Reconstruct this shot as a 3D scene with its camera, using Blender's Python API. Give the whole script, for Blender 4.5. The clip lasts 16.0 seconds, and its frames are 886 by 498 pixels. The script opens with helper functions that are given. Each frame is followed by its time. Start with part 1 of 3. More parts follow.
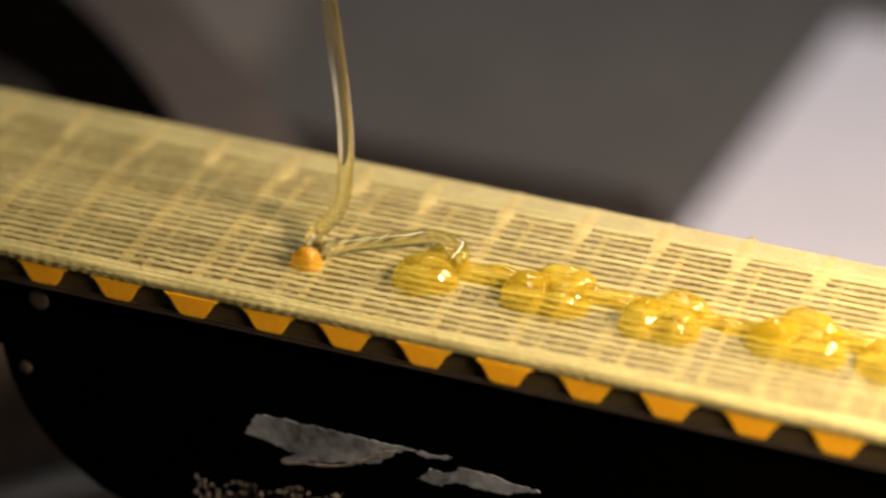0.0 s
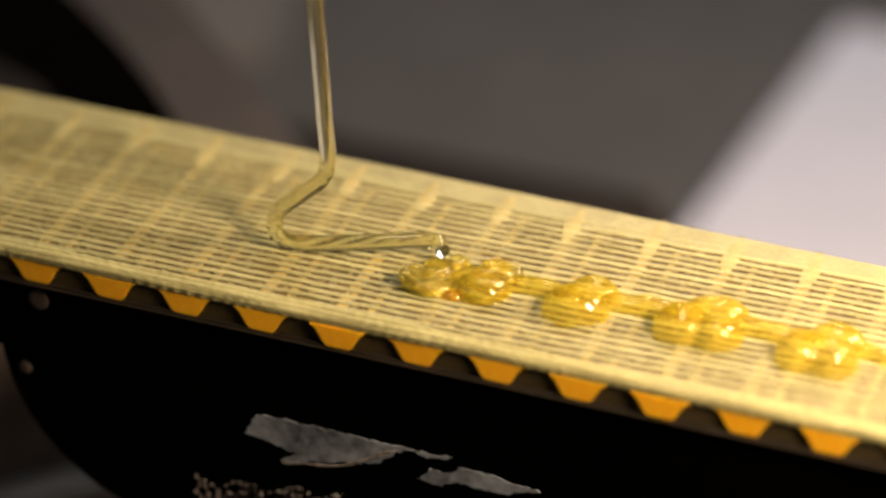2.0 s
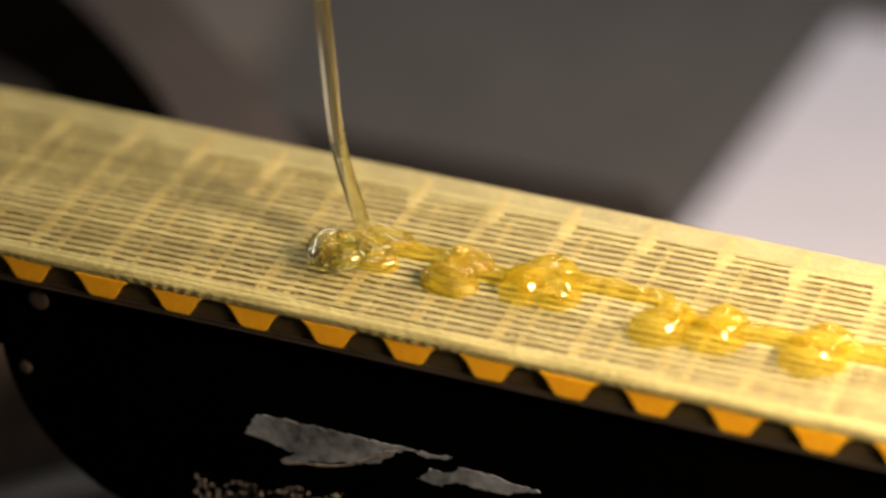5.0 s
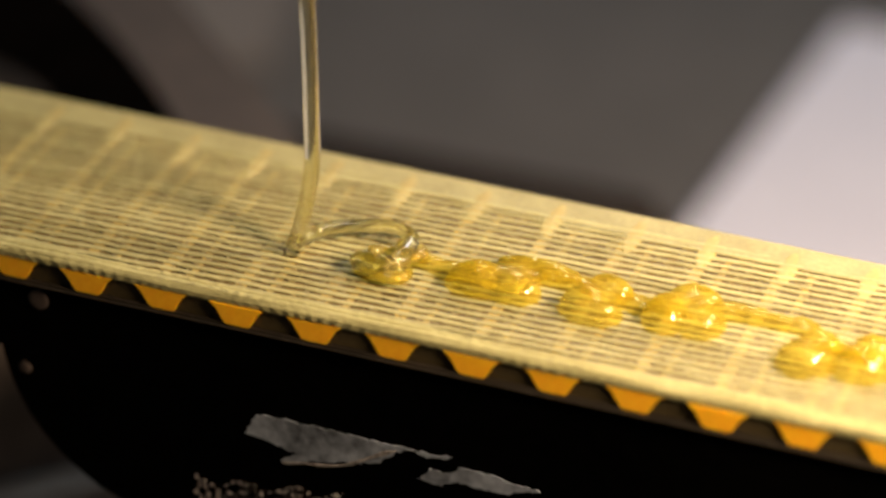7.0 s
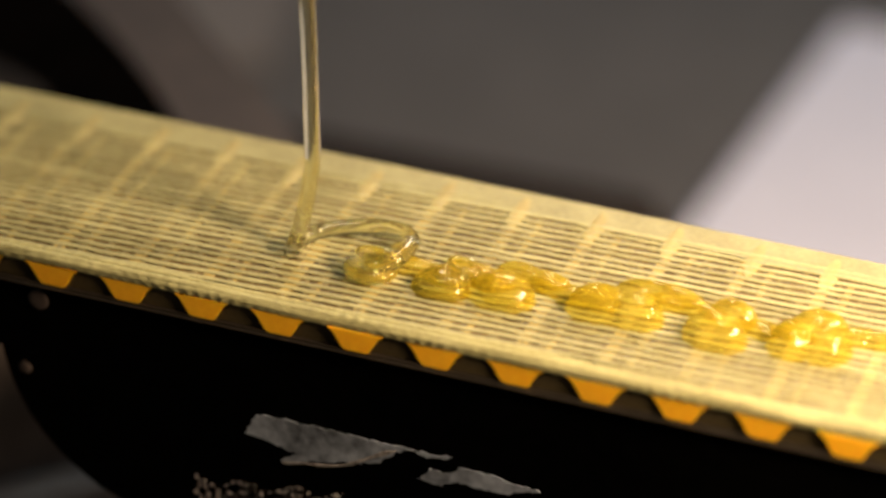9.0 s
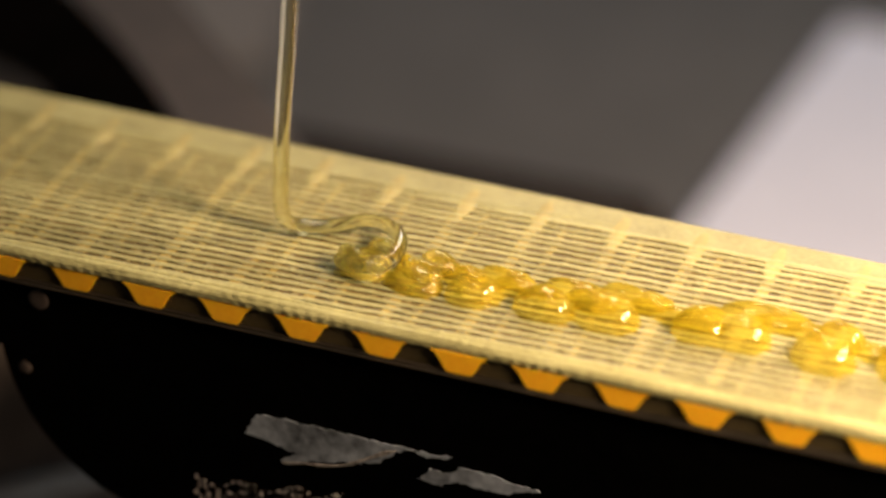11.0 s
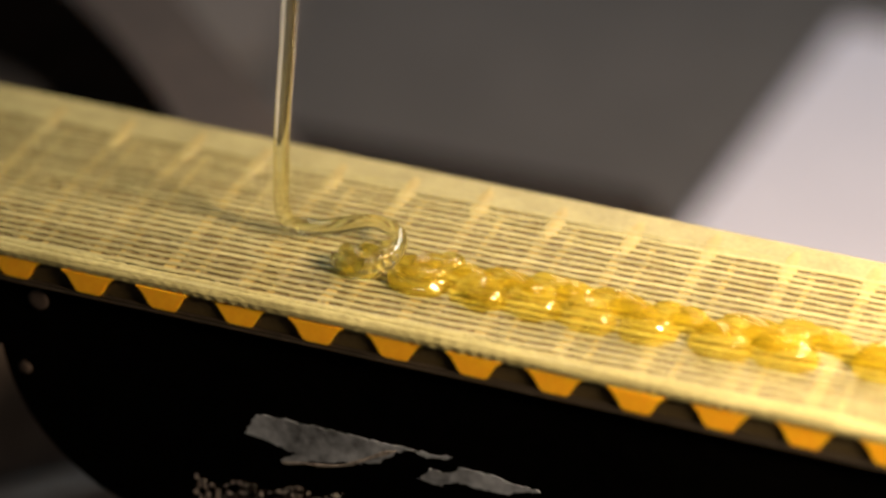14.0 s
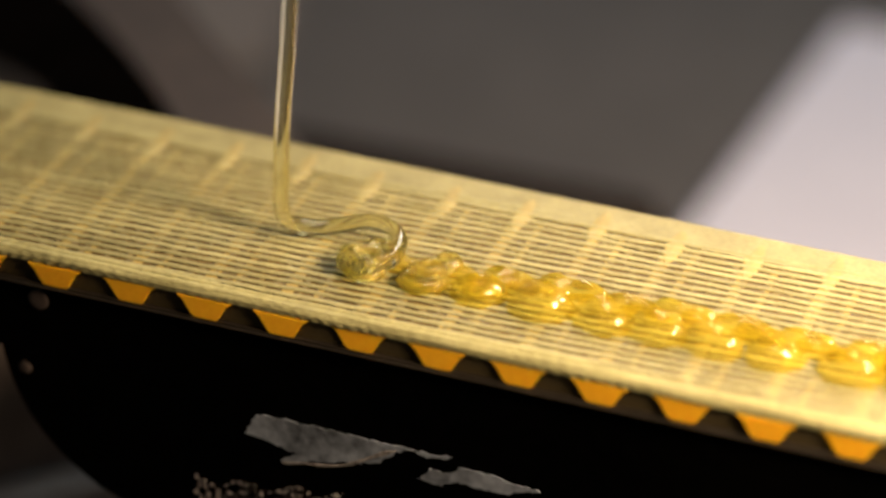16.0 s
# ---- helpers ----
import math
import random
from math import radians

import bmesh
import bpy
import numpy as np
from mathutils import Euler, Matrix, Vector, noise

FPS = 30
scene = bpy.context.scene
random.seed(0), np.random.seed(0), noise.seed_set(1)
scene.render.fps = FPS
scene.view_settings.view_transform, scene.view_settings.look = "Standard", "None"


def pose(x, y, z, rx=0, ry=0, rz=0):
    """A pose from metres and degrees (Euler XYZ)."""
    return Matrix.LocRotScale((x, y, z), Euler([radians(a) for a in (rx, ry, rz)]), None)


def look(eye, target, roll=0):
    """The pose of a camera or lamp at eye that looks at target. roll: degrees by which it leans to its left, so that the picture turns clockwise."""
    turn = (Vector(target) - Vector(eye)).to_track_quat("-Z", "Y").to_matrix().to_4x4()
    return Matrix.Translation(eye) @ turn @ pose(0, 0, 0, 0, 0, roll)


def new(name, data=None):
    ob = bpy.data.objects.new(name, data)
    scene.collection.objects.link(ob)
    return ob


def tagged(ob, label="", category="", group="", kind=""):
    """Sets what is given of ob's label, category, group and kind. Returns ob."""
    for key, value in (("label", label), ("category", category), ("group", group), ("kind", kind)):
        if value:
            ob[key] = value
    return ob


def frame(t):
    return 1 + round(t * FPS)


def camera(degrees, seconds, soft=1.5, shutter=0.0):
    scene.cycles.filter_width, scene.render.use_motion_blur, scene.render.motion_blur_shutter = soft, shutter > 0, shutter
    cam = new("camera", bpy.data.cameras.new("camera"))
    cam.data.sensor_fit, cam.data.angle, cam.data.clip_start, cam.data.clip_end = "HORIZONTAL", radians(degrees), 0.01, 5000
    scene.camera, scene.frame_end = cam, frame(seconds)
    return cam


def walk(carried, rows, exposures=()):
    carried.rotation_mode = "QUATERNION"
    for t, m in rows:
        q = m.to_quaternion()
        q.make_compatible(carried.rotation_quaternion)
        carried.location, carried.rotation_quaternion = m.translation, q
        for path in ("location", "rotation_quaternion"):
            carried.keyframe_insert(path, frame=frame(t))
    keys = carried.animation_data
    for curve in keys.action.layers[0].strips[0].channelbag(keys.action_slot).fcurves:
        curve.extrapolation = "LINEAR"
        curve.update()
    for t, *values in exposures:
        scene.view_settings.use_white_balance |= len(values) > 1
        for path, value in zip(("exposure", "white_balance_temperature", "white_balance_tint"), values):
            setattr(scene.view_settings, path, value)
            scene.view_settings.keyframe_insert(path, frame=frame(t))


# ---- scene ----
MM = 0.001

# camera: a steady close view with a shallow depth of focus
cam = camera(16.0, 16.0, soft=3.0)
EYE = Vector((0.1559, -0.2889, 0.2051))
YAW, TILT = radians(-20.31), radians(31.76)
AIM = EYE + Vector((math.sin(YAW) * math.cos(TILT), math.cos(YAW) * math.cos(TILT), -math.sin(TILT)))
walk(cam, [(0.0, look(EYE, AIM, 0.55)), (16.0, look(EYE, AIM, 0.55))])
cam.data.dof.use_dof = True
cam.data.dof.focus_distance = 0.3805
cam.data.dof.aperture_fstop = 8.0

# world and lamps
world = bpy.data.worlds.new("world")
scene.world = world
world.use_nodes = True
world.node_tree.nodes["Background"].inputs["Color"].default_value = (0.9, 0.95, 1.0, 1)
world.node_tree.nodes["Background"].inputs["Strength"].default_value = 0.05


def area_lamp(name, eye, target, size, watts, colour):
    data = bpy.data.lights.new(name, "AREA")
    data.shape, data.size, data.energy, data.color = "SQUARE", size, watts, colour
    ob = new(name, data)
    ob.matrix_world = look(eye, target)
    return ob


area_lamp("ceiling_lamp", (0.1, 0.1, 1.28), (0.1, 0.1, 0.0), 0.40, 3.35, (0.91, 0.975, 0.98))
# unseen fill lamp, added to brighten bench and sheet more than the belt
area_lamp("bench_fill_lamp", (-0.08, 0.76, 0.55), (-0.02, 0.24, -0.11), 0.24, 1.30, (0.87, 0.945, 1.0))
area_lamp("work_lamp", (0.200, -0.036, 0.112), (0.112, 0.014, 0.0), 0.05, 1.08, (1.0, 0.695, 0.44))
area_lamp("rear_work_lamp", (0.196, 0.080, 0.105), (0.120, 0.022, 0.0), 0.05, 0.68, (1.0, 0.695, 0.43))
scene.view_settings.exposure = 0.0


# materials
def material(name):
    m = bpy.data.materials.new(name)
    m.use_nodes = True
    return m, m.node_tree.nodes, m.node_tree.links, m.node_tree.nodes["Principled BSDF"]


def grainy(name, dark, light, scale, rough=0.5, bump=0.2, metal=0.0, fine=8.0, subsurface=0.0, gloss=0.5, distance=0.0002, vary=0.0):
    """A surface whose colour wanders between dark and light at two scales, with a fine relief; vary shifts it from piece to piece."""
    m, n, l, p = material(name)
    co = n.new("ShaderNodeTexCoord")
    a, b, mix, ramp = (n.new("ShaderNodeTexNoise"), n.new("ShaderNodeTexNoise"), n.new("ShaderNodeMath"), n.new("ShaderNodeValToRGB"))
    a.inputs["Scale"].default_value, a.inputs["Detail"].default_value = scale, 5
    b.inputs["Scale"].default_value, b.inputs["Detail"].default_value = scale * fine, 3
    mix.operation = "MULTIPLY_ADD"
    mix.inputs[1].default_value = 0.45
    half = n.new("ShaderNodeMath")
    half.operation = "MULTIPLY"
    half.inputs[1].default_value = 0.55
    l.new(co.outputs["Object"], a.inputs["Vector"])
    l.new(co.outputs["Object"], b.inputs["Vector"])
    l.new(a.outputs["Fac"], half.inputs[0])
    l.new(b.outputs["Fac"], mix.inputs[0])
    l.new(half.outputs[0], mix.inputs[2])
    ramp.color_ramp.elements[0].position, ramp.color_ramp.elements[1].position = 0.32, 0.68
    ramp.color_ramp.elements[0].color, ramp.color_ramp.elements[1].color = (*dark, 1), (*light, 1)
    if vary:
        info, spread = n.new("ShaderNodeObjectInfo"), n.new("ShaderNodeMath")
        spread.operation = "MULTIPLY_ADD"
        spread.inputs[1].default_value = vary
        l.new(info.outputs["Random"], spread.inputs[0])
        shifted = n.new("ShaderNodeMath")
        shifted.operation, shifted.inputs[1].default_value = "SUBTRACT", vary / 2
        l.new(mix.outputs[0], spread.inputs[2])
        l.new(spread.outputs[0], shifted.inputs[0])
        l.new(shifted.outputs[0], ramp.inputs["Fac"])
    else:
        l.new(mix.outputs[0], ramp.inputs["Fac"])
    l.new(ramp.outputs["Color"], p.inputs["Base Color"])
    bp = n.new("ShaderNodeBump")
    bp.inputs["Strength"].default_value, bp.inputs["Distance"].default_value = bump, distance
    l.new(b.outputs["Fac"], bp.inputs["Height"])
    l.new(bp.outputs["Normal"], p.inputs["Normal"])
    p.inputs["Roughness"].default_value, p.inputs["Metallic"].default_value = rough, metal
    p.inputs["Specular IOR Level"].default_value = gloss
    if subsurface:
        p.inputs["Subsurface Weight"].default_value = subsurface
        p.inputs["Subsurface Radius"].default_value = (1.0, 0.55, 0.1)
        p.inputs["Subsurface Scale"].default_value = 0.002
    return m


CORD = grainy("cream_cord", (0.252, 0.243, 0.106), (0.410, 0.404, 0.198), 260, 0.38, 0.35, vary=0.25)
WEFT = grainy("pale_weft", (0.12, 0.093, 0.032), (0.25, 0.205, 0.080), 500, 0.45, 0.3)
WEB = grainy("amber_web", (0.068, 0.046, 0.014), (0.170, 0.118, 0.036), 300, 0.35, 0.3)
RIB = grainy("yellow_rib", (0.21, 0.155, 0.040), (0.39, 0.296, 0.082), 420, 0.36, 0.3, vary=0.2)
SHINE_THROUGH = grainy("amber_shine_through", (0.27, 0.232, 0.086), (0.41, 0.345, 0.128), 260, 0.42, 0.2, vary=0.1)
MARGIN = grainy("cream_margin", (0.214, 0.201, 0.088), (0.352, 0.338, 0.160), 220, 0.42, 0.15)
YARN = grainy("greyish_yarn", (0.29, 0.278, 0.120), (0.44, 0.425, 0.200), 240, 0.5, 0.3)
TOOTH = grainy("orange_tooth", (0.82, 0.39, 0.008), (0.93, 0.50, 0.016), 150, 0.4, 0.15, subsurface=0.35)
BLACK = grainy("black_paint", (0.0005, 0.0005, 0.0005), (0.0012, 0.0012, 0.0011), 60, 0.8, 0.1, gloss=0.0)
LIT_EDGE = grainy("lit_edge_grey", (0.008, 0.007, 0.005), (0.020, 0.017, 0.013), 120, 0.4, 0.2)
SCRAPED = grainy("scraped_metal", (0.040, 0.048, 0.060), (0.32, 0.385, 0.48), 150, 0.45, 0.4, metal=0.3, fine=5.0)
CHIP = grainy("bright_chips", (0.016, 0.014, 0.013), (0.50, 0.49, 0.48), 600, 0.3, 0.6, metal=0.3)
BENCH = grainy("grey_bench", (0.062, 0.056, 0.053), (0.093, 0.085, 0.082), 9, 0.6, 0.2)
BRACKET = grainy("brown_grey_metal", (0.024, 0.0180, 0.0155), (0.052, 0.040, 0.035), 40, 0.6, 0.2)
COVER = grainy("worn_grey_paint", (0.060, 0.050, 0.045), (0.180, 0.152, 0.136), 30, 0.6, 0.2)
LIT_BLOCK = grainy("lit_block_pale", (0.17, 0.150, 0.138), (0.42, 0.375, 0.350), 60, 0.6, 0.25)
BENCH_LIGHT = grainy("bench_light_grey", (0.120, 0.105, 0.098), (0.160, 0.142, 0.133), 20, 0.6, 0.1)
UMBER = grainy("dark_brown_metal", (0.008, 0.0065, 0.0058), (0.022, 0.0180, 0.0160), 16, 0.6, 0.2, gloss=0.1)
FILL = grainy("gap_dark", (0.028, 0.023, 0.010), (0.055, 0.044, 0.021), 200, 0.6, 0.3, gloss=0.15)
DARKCAST = grainy("black_casting", (0.0008, 0.0008, 0.0008), (0.0022, 0.0018, 0.0016), 20, 0.8, 0.2, gloss=0.0)
PAPER = grainy("white_sheet", (0.64, 0.67, 0.84), (0.70, 0.73, 0.90), 12, 0.6, 0.05)
WALL = grainy("grey_wall", (0.30, 0.29, 0.28), (0.36, 0.35, 0.34), 3, 0.8, 0.2)
FLOOR = grainy("concrete_floor", (0.16, 0.155, 0.15), (0.26, 0.25, 0.24), 4, 0.8, 0.3)


def honey(name, colour, glow, clear, glow_share, relief=0.14):
    """Clear syrup: tinted glass, part of the light passing straight through, with an amber diffuse share painted in for
    focused light.
    """
    m, n, l, p = material(name)
    p.inputs["Base Color"].default_value = (*colour, 1)
    p.inputs["Transmission Weight"].default_value = 1.0
    p.inputs["IOR"].default_value = 1.49
    p.inputs["Roughness"].default_value = 0.03
    p.inputs["Coat Weight"].default_value, p.inputs["Coat Roughness"].default_value = 1.0, 0.02
    straight = n.new("ShaderNodeBsdfTransparent")
    straight.inputs["Color"].default_value = (*colour, 1)
    body = n.new("ShaderNodeBsdfTranslucent")
    body.inputs["Color"].default_value = (*glow, 1)
    face, inner = n.new("ShaderNodeBsdfDiffuse"), n.new("ShaderNodeMixShader")
    inner.inputs["Fac"].default_value = 0.75
    face.inputs["Color"].default_value = (*glow, 1)
    l.new(body.outputs[0], inner.inputs[1])
    l.new(face.outputs[0], inner.inputs[2])
    first, mix = n.new("ShaderNodeMixShader"), n.new("ShaderNodeMixShader")
    first.inputs["Fac"].default_value, mix.inputs["Fac"].default_value = clear, glow_share
    l.new(p.outputs[0], first.inputs[1])
    l.new(straight.outputs[0], first.inputs[2])
    l.new(first.outputs[0], mix.inputs[1])
    l.new(inner.outputs[0], mix.inputs[2])
    l.new(mix.outputs[0], n["Material Output"].inputs["Surface"])
    co, no, bp = n.new("ShaderNodeTexCoord"), n.new("ShaderNodeTexNoise"), n.new("ShaderNodeBump")
    no.inputs["Scale"].default_value, no.inputs["Detail"].default_value = 420, 1
    bp.inputs["Strength"].default_value, bp.inputs["Distance"].default_value = relief, 0.0008
    l.new(co.outputs["Object"], no.inputs["Vector"])
    l.new(no.outputs["Fac"], bp.inputs["Height"])
    l.new(bp.outputs["Normal"], p.inputs["Normal"])
    return m


SYRUP = honey("clear_syrup", (1.0, 0.975, 0.72), (1.0, 0.82, 0.20), 0.12, 0.015, 0.0)
COIL = honey("golden_syrup", (1.0, 0.975, 0.58), (1.0, 0.80, 0.12), 0.26, 0.07, 0.05)
AMBER = honey("amber_syrup", (1.0, 0.96, 0.44), (1.0, 0.74, 0.06), 0.50, 0.125, 0.04)
ORANGE = honey("refracted_orange_syrup", (1.0, 0.78, 0.22), (1.0, 0.58, 0.04), 0.25, 0.28)


# mesh helpers
def mesh_from(bm, name, mat, smooth=False):
    me = bpy.data.meshes.new(name)
    bmesh.ops.recalc_face_normals(bm, faces=bm.faces[:])
    bm.to_mesh(me)
    bm.free()
    me.materials.append(mat)
    for f in me.polygons:
        f.use_smooth = smooth
    return me


def part(name, bm, mat, parent=None, label="", smooth=False):
    ob = new(name, mesh_from(bm, name, mat, smooth))
    ob.parent = parent
    if label:
        tagged(ob, label)
    return ob


def box(bm, x0, y0, z0, x1, y1, z1):
    r = bmesh.ops.create_cube(bm, size=1.0, matrix=Matrix.Translation(((x0 + x1) / 2, (y0 + y1) / 2, (z0 + z1) / 2)) @ Matrix.Diagonal((x1 - x0, y1 - y0, z1 - z0, 1)))
    return r["verts"]


def rounded_box(x0, y0, z0, x1, y1, z1, r, segments=2):
    bm = bmesh.new()
    box(bm, x0, y0, z0, x1, y1, z1)
    bmesh.ops.bevel(bm, geom=bm.edges[:], offset=r, segments=segments, affect="EDGES")
    return bm


def prism(outline, y0, y1):
    """A body whose outline in x and z runs straight from y0 to y1."""
    bm = bmesh.new()
    a = [bm.verts.new((x, y0, z)) for x, z in outline]
    b = [bm.verts.new((x, y1, z)) for x, z in outline]
    bm.faces.new(a)
    bm.faces.new(b[::-1])
    for i in range(len(a)):
        j = (i + 1) % len(a)
        bm.faces.new((a[i], b[i], b[j], a[j]))
    return bm


def tube(bm, pts, radius, sides=10, close=True):
    """A round tube along points; radius is a number or a function of 0..1."""
    rings = []
    n = len(pts)
    for i, p in enumerate(pts):
        t = (pts[min(i + 1, n - 1)] - pts[max(i - 1, 0)]).normalized()
        u = t.cross(Vector((0, 0, 1)))
        u = u.normalized() if u.length > 1e-4 else Vector((1, 0, 0))
        v = u.cross(t)
        r = radius(i / (n - 1)) if callable(radius) else radius
        rings.append([bm.verts.new(p + (u * math.cos(a) + v * math.sin(a)) * r) for a in (2 * math.pi * k / sides for k in range(sides))])
    for a, b in zip(rings, rings[1:]):
        for k in range(sides):
            bm.faces.new((a[k], a[(k + 1) % sides], b[(k + 1) % sides], b[k]))
    if close:
        bm.faces.new(rings[0][::-1])
        bm.faces.new(rings[-1])


# ---- the room, the bench and what lies on it ----
BENCH_Z = -0.11
FLOOR_Z = -1.1


def slab(name, label, category, mat, *dims):
    bm = bmesh.new()
    box(bm, *dims)
    return tagged(part(name, bm, mat), label, category, kind="structure")


slab("floor", "grey concrete workshop floor", "floor", FLOOR, -1.6, -1.6, FLOOR_Z - 0.05, 1.6, 1.6, FLOOR_Z)
slab("ceiling", "plain pale grey workshop ceiling", "ceiling", WALL, -1.6, -1.6, 1.3, 1.6, 1.6, 1.35)
slab("wall_north", "plain grey workshop wall", "wall", WALL, -1.6, 1.6, FLOOR_Z, 1.6, 1.65, 1.3)
slab("wall_south", "plain grey workshop wall", "wall", WALL, -1.6, -1.65, FLOOR_Z, 1.6, -1.6, 1.3)
slab("wall_east", "plain grey workshop wall", "wall", WALL, 1.6, -1.6, FLOOR_Z, 1.65, 1.6, 1.3)
slab("wall_west", "plain grey workshop wall", "wall", WALL, -1.65, -1.6, FLOOR_Z, -1.6, 1.6, 1.3)


def workbench():
    base = tagged(new("workbench"), "dark grey metal workbench with a smooth top", "workbench")
    base.location = (-0.1, 0.4, FLOOR_Z)
    h = BENCH_Z - FLOOR_Z
    part("bench_top", rounded_box(-0.75, -0.75, h - 0.04, 0.75, 0.75, h, 0.004), BENCH, base)
    for x in (-0.68, 0.68):
        for y in (-0.68, 0.68):
            part("leg", rounded_box(x - 0.025, y - 0.025, 0, x + 0.025, y + 0.025, h - 0.04, 0.003), BENCH, base)


workbench()


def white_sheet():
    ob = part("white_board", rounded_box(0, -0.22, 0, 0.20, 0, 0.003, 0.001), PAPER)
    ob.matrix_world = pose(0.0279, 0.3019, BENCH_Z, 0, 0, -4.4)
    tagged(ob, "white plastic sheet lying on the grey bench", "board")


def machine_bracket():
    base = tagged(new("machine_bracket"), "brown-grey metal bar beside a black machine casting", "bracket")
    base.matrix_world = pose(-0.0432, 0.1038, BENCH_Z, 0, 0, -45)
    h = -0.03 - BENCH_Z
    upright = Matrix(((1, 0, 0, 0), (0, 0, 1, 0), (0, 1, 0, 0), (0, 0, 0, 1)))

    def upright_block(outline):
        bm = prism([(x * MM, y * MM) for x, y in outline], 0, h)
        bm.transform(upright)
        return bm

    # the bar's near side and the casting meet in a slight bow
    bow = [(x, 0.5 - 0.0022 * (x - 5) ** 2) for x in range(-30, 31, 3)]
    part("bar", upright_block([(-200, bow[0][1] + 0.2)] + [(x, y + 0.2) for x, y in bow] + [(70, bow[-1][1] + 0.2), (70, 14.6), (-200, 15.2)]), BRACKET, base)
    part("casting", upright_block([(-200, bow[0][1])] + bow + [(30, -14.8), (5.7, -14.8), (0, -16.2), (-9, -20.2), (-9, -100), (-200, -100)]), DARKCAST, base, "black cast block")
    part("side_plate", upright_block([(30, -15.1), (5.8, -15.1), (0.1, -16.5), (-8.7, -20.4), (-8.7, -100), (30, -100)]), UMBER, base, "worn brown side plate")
    # dark block added for the band of shade along the belt's far edge
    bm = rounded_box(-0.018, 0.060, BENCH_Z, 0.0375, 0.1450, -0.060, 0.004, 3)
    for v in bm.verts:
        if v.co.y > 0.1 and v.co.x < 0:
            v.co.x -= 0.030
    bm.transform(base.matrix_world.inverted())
    part("shade_block", bm, UMBER, base, "dark brown block standing for the shade behind the belt")
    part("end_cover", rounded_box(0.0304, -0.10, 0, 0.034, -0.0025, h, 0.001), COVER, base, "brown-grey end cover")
    # added block, coloured pale for the lit surface low down here
    part("lit_block", rounded_box(0.0338, -0.10, 0, 0.0385, -0.003, 0.0300, 0.002, 3), LIT_BLOCK, base, "pale grey block standing for a lit low surface")


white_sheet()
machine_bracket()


# made-up pale plate; its colour stands for a pool of light on the bench
def bench_light_plate():
    ob = part("bench_light_plate", rounded_box(-0.018, -0.045, 0, 0.018, 0.045, 0.002, 0.0008), BENCH_LIGHT)
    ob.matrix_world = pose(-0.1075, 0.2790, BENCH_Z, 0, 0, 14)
    tagged(ob, "pale plate standing for the light pool beside the bar", "metal plate")


bench_light_plate()

# ---- the belt and its rail; u runs along the belt, 0 at one tooth's flank at 7 s ----
PITCH, WIDTH, BACK, TALL = 10 * MM, 35.4 * MM, 2.0 * MM, 2.47 * MM
U0, TEETH = -130 * MM, 32
U1 = U0 + TEETH * PITCH


def rail():
    base = tagged(new("belt_rail"), "black painted rail with a rounded lower corner under the belt", "machine rail")
    z = -TALL
    outline = [(-0.20, z), (0.27, z), (0.27, -0.034)]
    outline += [(0.014 + 0.024 * math.cos(radians(w)), -0.010 + 0.024 * math.sin(radians(w))) for w in range(270, 183, -3)]
    outline += [(-0.20, -0.0115)]
    part("rail_body", prism([(x, w - 0.0006) for x, w in outline], 0.0005, WIDTH + 0.001), BLACK, base)
    # greyer than the body: the light on the rail's top edge is painted in
    part("lit_edge_strip", rounded_box(-0.20, -0.0003, z - 0.0007, 0.27, WIDTH + 0.0012, z, 0.0004), LIT_EDGE, base, "dark grey strip painted for the rail's lit top edge")
    part("column", rounded_box(0.09, 0.004, BENCH_Z, 0.15, WIDTH - 0.004, -0.0346, 0.003), BLACK, base)


rail()


